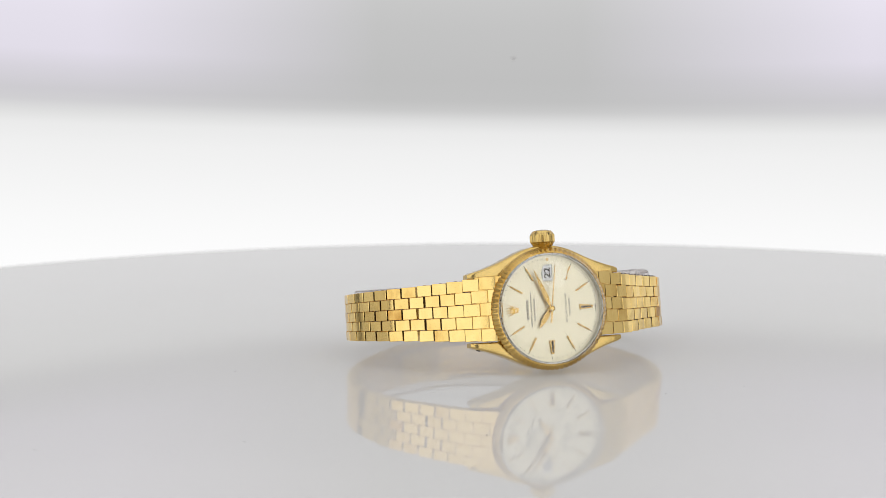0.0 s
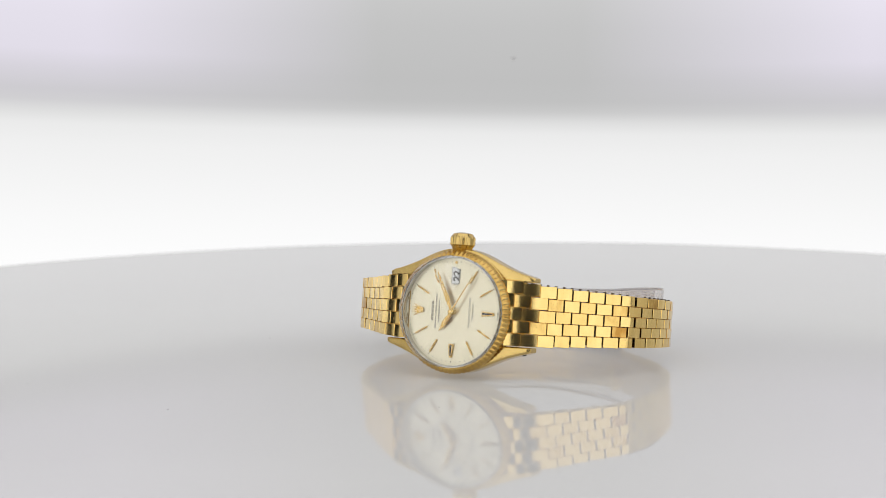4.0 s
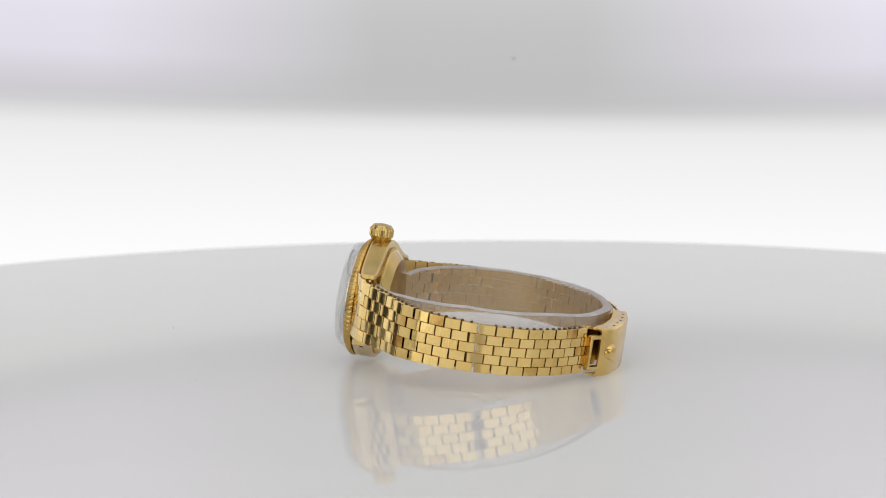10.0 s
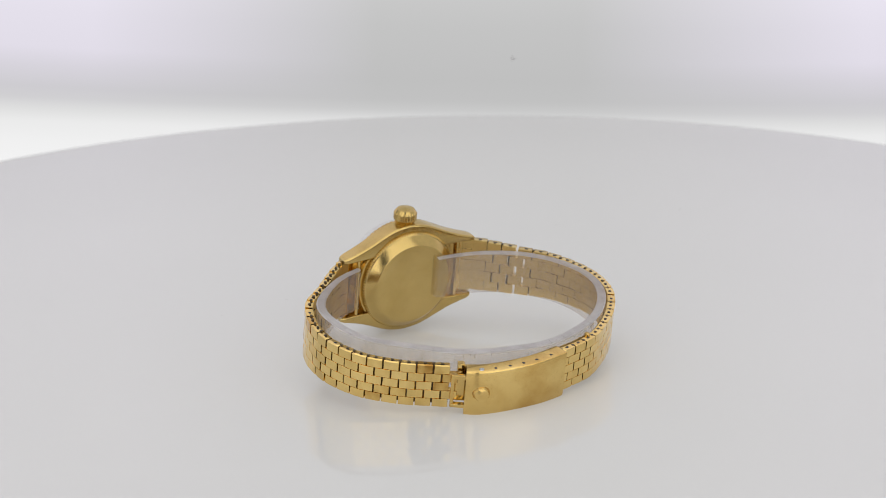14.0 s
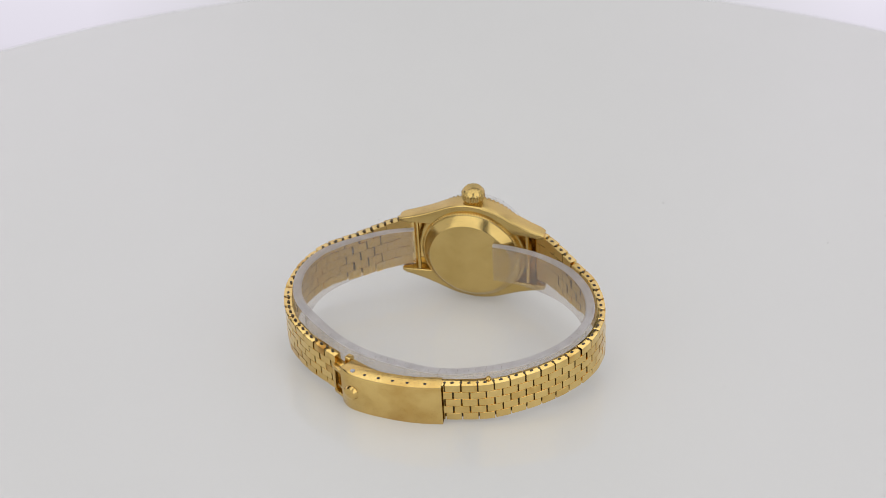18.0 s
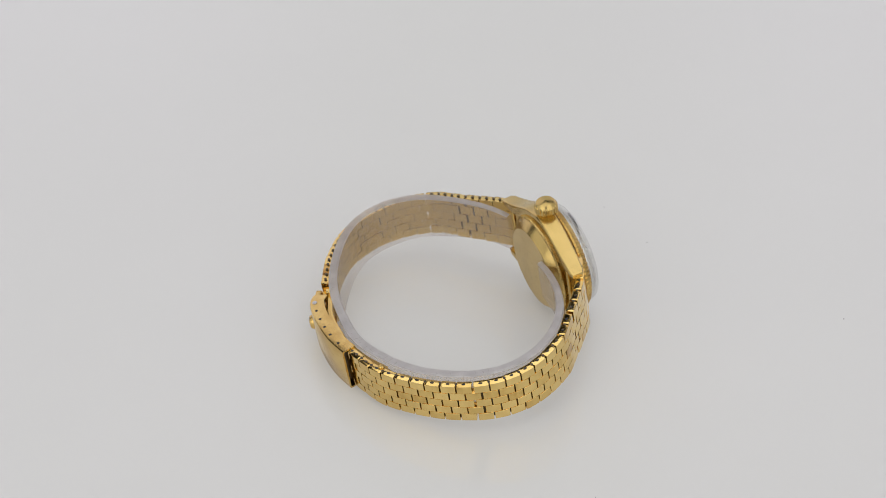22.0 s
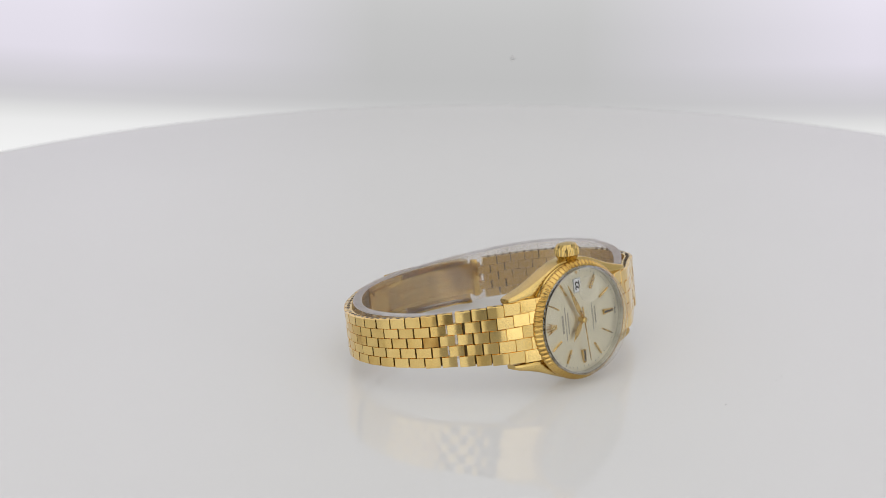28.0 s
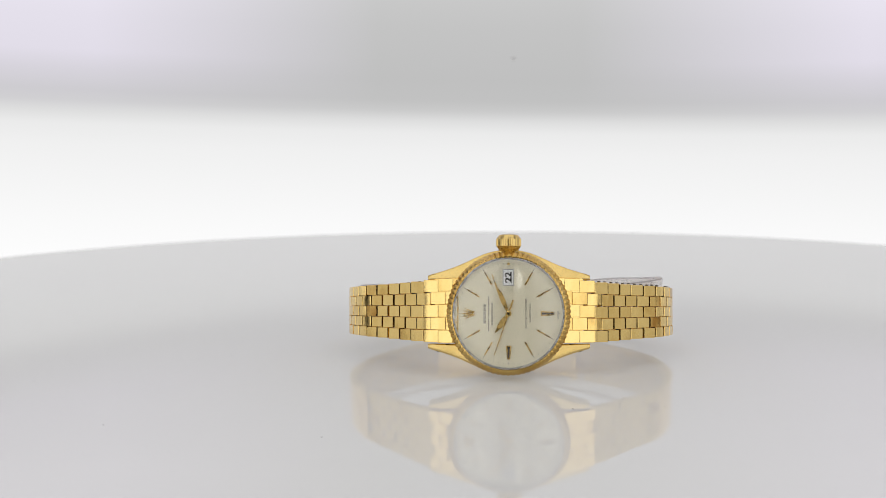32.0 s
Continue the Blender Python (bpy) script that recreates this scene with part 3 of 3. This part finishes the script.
def smooth_line(points, per=24):
    """A curve through the points, as (arc length, u, v) rows."""
    p = [Vector(q) for q in points]
    p = [2 * p[0] - p[1], *p, 2 * p[-1] - p[-2]]
    out = []
    for a, b, c, d in zip(p, p[1:], p[2:], p[3:]):
        for k in range(per):
            t = k / per
            out.append(0.5 * (2 * b + (c - a) * t + (2 * a - 5 * b + 4 * c - d) * t * t + (3 * b - a - 3 * c + d) * t ** 3))
    out.append(p[-2])
    s = [0.0]
    for a, b in zip(out, out[1:]):
        s.append(s[-1] + (b - a).length)
    return np.array(s), np.array([[q.x, q.y] for q in out])


def on_line(line, s):
    """Place, direction and outward normal at an arc length."""
    at, uv = line
    if s < 0.4:
        p, q, normal = on_line(line, 0.4)
        return p + q * (s - 0.4), q, normal
    p = np.array([np.interp(s, at, uv[:, 0]), np.interp(s, at, uv[:, 1])])
    q = np.array([np.interp(s + 0.4, at, uv[:, 0]) - np.interp(s - 0.4, at, uv[:, 0]), np.interp(s + 0.4, at, uv[:, 1]) - np.interp(s - 0.4, at, uv[:, 1])])
    q /= np.linalg.norm(q)
    normal = np.array([q[1], -q[0]])
    if normal @ (p - np.array([0, 27])) < 0:
        normal = -normal
    return p, q, normal


def width_at(s, length):
    return 13.3 - 4.0 * (1 - max(0.0, 1 - s / 56) ** 1.9)


def link_mesh(length, holes, name, material=GOLD_LINK):
    """One link, in millimetres: x along, y outwards, z across; a unit row high. Its outer face is a little crowned."""
    bm = bmesh.new()
    half = length / 2
    xs = (-half, -half + 0.07, -half * 0.6, -half * 0.2, half * 0.2, half * 0.6, half - 0.07, half)
    zs = (-0.485, -0.462, 0.462, 0.485)

    def top(x, z):
        y = -0.055 * (x / half) ** 2
        return y - (0.07 if abs(x) > half - 0.01 else 0.0) - (0.07 if abs(z) > 0.48 else 0.0)

    grid = [[bm.verts.new((x, top(x, z), z)) for z in zs] for x in xs]
    for a, b in zip(grid, grid[1:]):
        for k in range(3):
            bm.faces.new((a[k], a[k + 1], b[k + 1], b[k]))
    rim = [grid[i][0] for i in range(8)] + [grid[7][1], grid[7][2]] + [grid[i][3] for i in range(7, -1, -1)] + [grid[0][2], grid[0][1]]
    low = [bm.verts.new((v.co.x * 0.985, -THICK, v.co.z * 0.99)) for v in rim]
    for i in range(len(rim)):
        j = (i + 1) % len(rim)
        bm.faces.new((rim[i], rim[j], low[j], low[i]))
    under = bm.faces.new(low)
    for f in bm.faces:
        f.material_index = 0
    under.material_index = 2
    # flat dark ovals painted for the shade inside the pin holes
    for sign in holes:
        ring = [bm.verts.new((0.44 * math.cos(a) + 0.1, -THICK * 0.52 + 0.3 * math.sin(a), sign * 0.4885)) for a in np.linspace(0, 2 * math.pi, 9)[:-1]]
        bm.faces.new(ring).material_index = 1
    return mesh_of(name, bm, [material, HOLE_SHADE, GOLD_SATIN], smooth=True, sharp=20)


LINKS = {h: link_mesh(PITCH - 0.30, h, "link") for h in ((), (1,), (-1,))}
BROWN = {h: link_mesh(PITCH - 0.30, h, "link", TARNISHED) for h in ((), (1,), (-1,))}
TIGHT = {h: link_mesh(PITCH - 0.05, h, "link") for h in ((), (1,), (-1,))}


def place_link(parent, line, length, s, r, tight, long=1.0):
    p, q, normal = on_line(line, s)
    row = width_at(s, length) / 5
    z = np.array([0, 0, 1.0])
    m = Matrix.Identity(4)
    jitter = random.uniform(-0.035, 0.035)
    for i, (axis, scale) in enumerate(((q, long), (normal, 1), (z, row))):
        vec = Vector((*axis, 0)) if len(axis) == 2 else Vector(axis)
        m.col[i] = (*(vec * scale), 0)
    m.col[3] = (p[0] + normal[0] * jitter, p[1] + normal[1] * jitter, (r - 2) * row - (0.2 if p[0] < 0 else 0.42) * min(1, s / 8), 1)
    turn = pose(0, 0, 0, random.uniform(-0.9, 0.9), 0, random.uniform(-1.0, 1.0))
    holes = (1,) if r == 4 else (-1,) if r == 0 else ()
    brown = not tight and random.random() < (0.7 if p[0] > 0 and s > length - 11 else 0.06)
    ob = new("link", (TIGHT if tight else BROWN if brown else LINKS)[holes])
    ob.parent = parent
    ob.matrix_local = INTO @ m @ turn


def bracelet_side(points, name, loose):
    """Half the bracelet; after the loose columns a wider gap stays open, through which light shows."""
    line = smooth_line(points)
    length = line[0][-1]

    def slack(c):
        return 0.2 * sum(c > k for k in loose)

    # pins across the links, coloured dark for the shade in the gaps
    bm = bmesh.new()
    for k in range(int((length - 1.0) / PITCH * 2) - 1):
        if any(2 * c + 2 <= k <= 2 * c + 3 for c in loose):
            continue
        s = 1.0 + PITCH * (k + 1) / 2 + slack(k / 2)
        p, q, normal = on_line(line, s)
        at, half = p - normal * THICK * 0.55, width_at(s, length) / 2 - 0.15
        rings = [[(at[0] + 0.3 * math.cos(a), at[1] + 0.3 * math.sin(a), z) for a in np.linspace(0, 2 * math.pi, 9)[:-1]] for z in (-half, half)]
        loft(bm, rings)
    strap = wpart(name, bm, GAP_SHADE, WATCH, "brick-pattern polished gold link bracelet half")
    bm = bmesh.new()
    sections = []
    for k in range(7):
        p, q, normal = on_line(line, -1.9 + 0.9 * k)
        a, b = p - normal * 0.2, p - normal * (THICK + 0.2)
        w = 6.5
        sections.append([(a[0], a[1], -w), (a[0], a[1], w), (b[0], b[1], w), (b[0], b[1], -w)])
    loft(bm, sections)
    wpart("end_link", bm, GOLD_LINK, strap, "solid gold end link")
    count = int((length - 0.6) / PITCH)
    for c in range(count):
        for r in range(5):
            s = 1.0 + PITCH * (c + (0.5 if r % 2 == 0 else 0.0)) + PITCH / 2 + slack(c)
            if s + PITCH / 2 > length + 0.8:
                continue
            place_link(strap, line, length, s, r, c < 2)
    for r in range(5):
        # the end link's own first row of bricks, and the half links at the far end
        place_link(strap, line, length, 1.0 if r % 2 == 0 else 1.0 - 0.37 * PITCH, r, True, 1.0 if r % 2 == 0 else 0.74)
        if r % 2:
            place_link(strap, line, length, 1.0 + PITCH * (count + 0.25) + slack(count), r, False, 0.5)
    return line, length


LINE_R, LEN_R = bracelet_side(RIGHT, "bracelet_half", (6, 10))
LINE_L, LEN_L = bracelet_side(LEFT, "bracelet_half", (3, 12))


def clasp():
    """A curved folding clasp: a cover with side flanges over the end of the long half."""
    line = smooth_line([(15.1, 51.3), (12.5, 52.85), (8.5, 53.9), (3, 54.45), (-2, 54.4), (-7.4, 53.6)])
    n = 24
    length = line[0][-1]
    w, t, deep = 5.1, 0.35, 3.2
    rows = []

    def lean(f):
        return -0.95 + 0.7 * f

    for k in range(n + 1):
        p, q, normal = on_line(line, length * k / n)
        c = 0.45
        shape = [(-w, -deep), (-w, -c), (-w + 0.13, -0.14), (-w + c, 0.0), (0, 0.05), (w - c, 0.0), (w - 0.13, -0.14), (w, -c), (w, -deep),
                 (w - t, -deep), (w - t, -c - 0.1), (w - c - 0.2, -t), (-w + c + 0.2, -t), (-w + t, -c - 0.1), (-w + t, -deep)]
        flare = 0.32 * max(0.0, 1 - k / 3.0) ** 2
        rows.append([(p[0] + normal[0] * h, p[1] + normal[1] * h, z * (1 - flare * 0.12) + lean(k / n)) for z, h in [(a, b - flare) for a, b in shape]])
    bm = bmesh.new()
    loft(bm, rows)
    clasp_ob = wpart("clasp", bm, GOLD_CLASP, WATCH, "worn gold folding clasp with a raised emblem")
    # flat dark discs for the shaded holes along both flanges, a rivet at the end
    for k, f in enumerate((0.14, 0.275, 0.415, 0.55, 0.69, 0.855)):
        p, q, normal = on_line(line, length * f)
        for sw in (-1, 1):
            bm = bmesh.new()
            r = 0.55 if k == 0 else 0.36
            lathe(bm, [(0.0, -0.02), (r, -0.02), (r * 0.9, 0.14 if k == 0 else 0.012), (0.0, 0.16 if k == 0 else 0.012)], 18, "w")
            at = p - normal * 1.15
            bmesh.ops.transform(bm, matrix=Matrix.Translation((at[0], at[1], sw * w + lean(f))) @ pose(0, 0, 0, 0 if sw > 0 else 180), verts=bm.verts[:])
            wpart("rivet" if k == 0 else "adjusting_hole", bm, STEEL if k == 0 else HOLE_SHADE, clasp_ob, "steel rivet" if k == 0 else "flat dark disc for the shade in a small hole")
    # raised emblem near the opening end
    p, q, normal = on_line(line, 3.3)
    bm = bmesh.new()
    lathe(bm, [(0.0, 1.0), (0.55, 0.95), (1.0, 0.7), (1.2, 0.2), (1.3, -0.2), (0.0, -0.2)], 28, "w")
    for v in bm.verts:
        v.co.x *= 1.4
        v.co.y *= 1.35 + 0.12 * v.co.x
    m = Matrix.Identity(4)
    m.col[0], m.col[1], m.col[2], m.col[3] = (*q, 0, 0), (0, 0, 1, 0), (*normal, 0, 0), (*p, -0.7, 1)
    bmesh.ops.transform(bm, matrix=m, verts=bm.verts[:])
    wpart("emblem", bm, GOLD_CLASP, clasp_ob, "raised rounded gold emblem")
    # tongue and bar in the open end
    bm = bmesh.new()
    p, q, normal = on_line(line, 0.0)
    m.col[0], m.col[1], m.col[2], m.col[3] = (*q, 0, 0), (*normal, 0, 0), (0, 0, 1, 0), (p[0], p[1], -0.75, 1)
    box(bm, (-2.6, -2.3, -2.7), (0.8, -1.8, 2.7), 0.1, m=m)
    wpart("tongue", bm, GOLD_CLASP, clasp_ob, "gold hinge tongue")
    bm = bmesh.new()
    for z in (-3.2, 3.2):
        box(bm, (-2.7, -1.5, z - 0.4), (1.0, -0.3, z + 0.4), 0.12, m=m)
    box(bm, (-2.9, -1.6, -3.6), (-2.2, -0.4, 3.6), 0.15, m=m)
    wpart("end_loop", bm, GOLD_CLASP, clasp_ob, "open gold loop at the clasp's end")
    # a dark filler block added for the shade in the other end
    bm = bmesh.new()
    p, q, normal = on_line(line, length)
    m.col[0], m.col[1], m.col[2], m.col[3] = (*q, 0, 0), (*normal, 0, 0), (0, 0, 1, 0), (p[0], p[1], 0, 1)
    box(bm, (-4.0, -2.2, -4.3), (-1.2, -0.5, 4.0), 0.15, m=m)
    wpart("shade_filler", bm, GAP_SHADE, clasp_ob, "dark filler block for the shade inside the clasp's end")
    # inner folding blade
    inner = smooth_line([(14.5, 47.6), (8, 50.4), (2, 51.2), (-7, 50.9), (-17, 47.2)])
    rows = []
    for k in range(21):
        p, q, normal = on_line(inner, inner[0][-1] * k / 20)
        rows.append([(p[0] + normal[0] * h, p[1] + normal[1] * h, z) for z, h in ((-3.4, 0), (3.4, 0), (3.4, -0.5), (-3.4, -0.5))])
    bm = bmesh.new()
    loft(bm, rows)
    wpart("folding_blade", bm, GOLD_CLASP, clasp_ob, "curved inner gold blade")
    # raised rails along the blade and the hinge bar at its end
    for w0, w1 in ((-3.4, -2.5), (2.5, 3.4), (-0.45, 0.45)):
        rows = []
        for k in range(15):
            p, q, normal = on_line(inner, inner[0][-1] * (0.04 + 0.92 * k / 14 if w0 != -0.45 else 0.2 + 0.45 * k / 14))
            rows.append([(p[0] + normal[0] * h, p[1] + normal[1] * h, z) for z, h in ((w0, -0.48), (w1, -0.48), (w1, -0.85), (w0, -0.85))])
        bm = bmesh.new()
        loft(bm, rows)
        wpart("blade_rail", bm, GOLD_BRIGHT, clasp_ob)
    # a thin flange of the blade along the inside of the links, with a pin at its end
    rows = []
    for k in range(15):
        p, q, normal = on_line(LINE_L, LEN_L - 12.2 + 0.85 * k)
        rows.append([(p[0] + normal[0] * h, p[1] + normal[1] * h, z) for z, h in ((2.9, -1.8), (4.3, -1.8), (4.3, -2.2), (2.9, -2.2))])
    bm = bmesh.new()
    loft(bm, rows)
    wpart("blade_flange", bm, GOLD_CLASP, clasp_ob, "thin gold side flange of the blade")
    p, q, normal = on_line(LINE_L, LEN_L - 12.0)
    bm = bmesh.new()
    lathe(bm, [(0.0, 3.8), (0.6, 3.8), (0.6, 4.75), (0.42, 4.95), (0.0, 5.0)], 24, "w")
    bmesh.ops.translate(bm, vec=(p[0] - normal[0] * 1.6, p[1] - normal[1] * 1.6, 0), verts=bm.verts[:])
    wpart("blade_pin", bm, GOLD_CLASP, clasp_ob, "round gold pin of the blade")
    bm = bmesh.new()
    p, q, normal = on_line(inner, 0.4)
    m.col[0], m.col[1], m.col[2], m.col[3] = (*q, 0, 0), (*normal, 0, 0), (0, 0, 1, 0), (p[0], p[1], 0, 1)
    box(bm, (-0.7, -1.0, -4.2), (0.7, 0.5, 4.2), 0.15, m=m)
    wpart("hinge_bar", bm, GOLD_BRIGHT, clasp_ob)


clasp()


def holder():
    """The clear plastic strip that keeps the bracelet open, an open ring inside it."""
    thing = tagged(new("bracelet_holder"), "clear plastic strip bent into an open ring inside the bracelet", "plastic strip")
    def inside(side, s):
        p, q, normal = on_line(side, s)
        return tuple(p - normal * (THICK + 0.15))

    path = [(-5.6, 5.0), (-11, 4.9), (-16, 6.0)] + [inside(LINE_L, s) for s in range(16, 66, 8)] + [(-7, 50.5), (0, 50.1), (8, 49.2), (15, 47.1), (21, 43.6)]
    path += [inside(LINE_R, s) for s in range(50, 8, -8)] + [(13.3, 3.0)]
    at, uv = smooth_line(path, 12)
    even = np.linspace(0, at[-1], 241)
    uv = np.stack([np.interp(even, at, uv[:, i]) for i in (0, 1)], 1)
    for turn in range(60):
        uv[1:-1] = (uv[:-2] + 2 * uv[1:-1] + uv[2:]) / 4
    line = np.concatenate([[0.0], np.cumsum(np.linalg.norm(np.diff(uv, axis=0), axis=1))]), uv
    n, length = 170, line[0][-1]
    rows = []
    for k in range(n + 1):
        f = k / n
        p, q, normal = on_line(line, length * f)
        if f < 0.1 or f > 0.94:
            normal = np.array([q[1], -q[0]])
            normal = normal if normal[1] < 0 else -normal
        t = 1.9 - 0.6 * max(0.0, 1 - min(f, 1 - f) / 0.13)
        hi = float(np.interp(f, (0.0, 0.08, 0.22, 0.40, 0.50, 0.60, 0.68, 0.80, 0.88, 0.96, 1.0), (4.9, 5.0, 5.3, 5.8, 5.6, 6.1, 6.9, 7.0, 6.0, 5.0, 4.9))) + 0.02 * math.sin(k * 0.7)
        lo, c = -4.6, 0.25
        shape = [(lo, -t), (hi - c, -t), (hi, -t + c), (hi, -c), (hi - c, 0), (lo, 0)]
        rows.append([(p[0] + normal[0] * h, p[1] + normal[1] * h, z) for z, h in shape])
    for name, wanted, material, label in (("strip", False, PLASTIC, "clear bent plastic strip"), ("cut_edge", True, FROSTED, "frosted cut edge of the strip")):
        bm = bmesh.new()
        loft(bm, rows)
        bm.normal_update()
        cut = [f for f in bm.faces if (abs(f.normal.z) > 0.5 and f.calc_center_median().z > 0) != wanted]
        bmesh.ops.delete(bm, geom=cut, context="FACES")
        bmesh.ops.transform(bm, matrix=INTO, verts=bm.verts[:])
        ob = part(name, bm, material, thing, label)
        ob.visible_shadow = False
    # fine cracks across the cut edge and down the outer side, thickest behind the clasp
    chance = random.Random(7)
    bm = bmesh.new()
    for f in [chance.uniform(0.24, 0.8) for k in range(34)] + [chance.uniform(0.42, 0.68) for k in range(36)]:
        k = int(f * n)
        p, q, normal = on_line(line, length * f)
        top = max(z[2] for z in rows[k]) + 0.008
        a0, a1 = sorted((chance.uniform(-1.5, 0.0), chance.uniform(-0.9, 0.0)))
        wide, slant = chance.uniform(0.02, 0.05), chance.uniform(-0.35, 0.35)
        ends = [p + normal * h + q * slant * (h - a0) for h in (a0, a1 + 0.02)]
        for (x0, y0), (x1, y1), z0, z1 in ((ends[0], ends[1], top, top), (ends[1], ends[1] + q * slant * 0.4, top, top - chance.uniform(0.2, 1.3))):
            quad = [(x0 - q[0] * wide, y0 - q[1] * wide, z0), (x0 + q[0] * wide, y0 + q[1] * wide, z0), (x1 + q[0] * wide, y1 + q[1] * wide, z1), (x1 - q[0] * wide, y1 - q[1] * wide, z1)]
            out = (0, 0, 0.006) if z0 == z1 else (normal[0] * 0.006, normal[1] * 0.006, 0)
            low, high = [bm.verts.new(v) for v in quad], [bm.verts.new((v[0] + out[0], v[1] + out[1], v[2] + out[2])) for v in quad]
            for i in range(4):
                j = (i + 1) % 4
                bm.faces.new((low[i], low[j], high[j], high[i]))
            bm.faces.new(low[::-1])
            bm.faces.new(high)
    bmesh.ops.transform(bm, matrix=INTO, verts=bm.verts[:])
    tagged(part("edge_crack", bm, CRACK, thing, "fine grey cracks in the cut edge", smooth=False), kind="stuff")
    return thing


HOLDER = holder()


# ---- what moves ----
def motions():
    turns = [(t, pose(0, 0, 0, 0, 0, a)) for t, a in TURN_ROWS]
    for thing in (TURNTABLE, WATCH, HOLDER):
        walk(thing, turns)
    swing = Matrix.Translation(PIVOT)
    walk(BACKDROP, [(t, swing @ pose(0, 0, 0, REST - e) @ swing.inverted()) for t, e in ARM_ROWS])
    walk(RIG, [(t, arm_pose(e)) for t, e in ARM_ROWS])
    walk(SECONDS, [(t, SEAT @ Matrix.Translation((0, -3.4 * MM, -0.6 * MM)) @ pose(0, 0, 0, 0, 19 + 6 * (t - 2))) for t in range(0, 33, 4)])


motions()
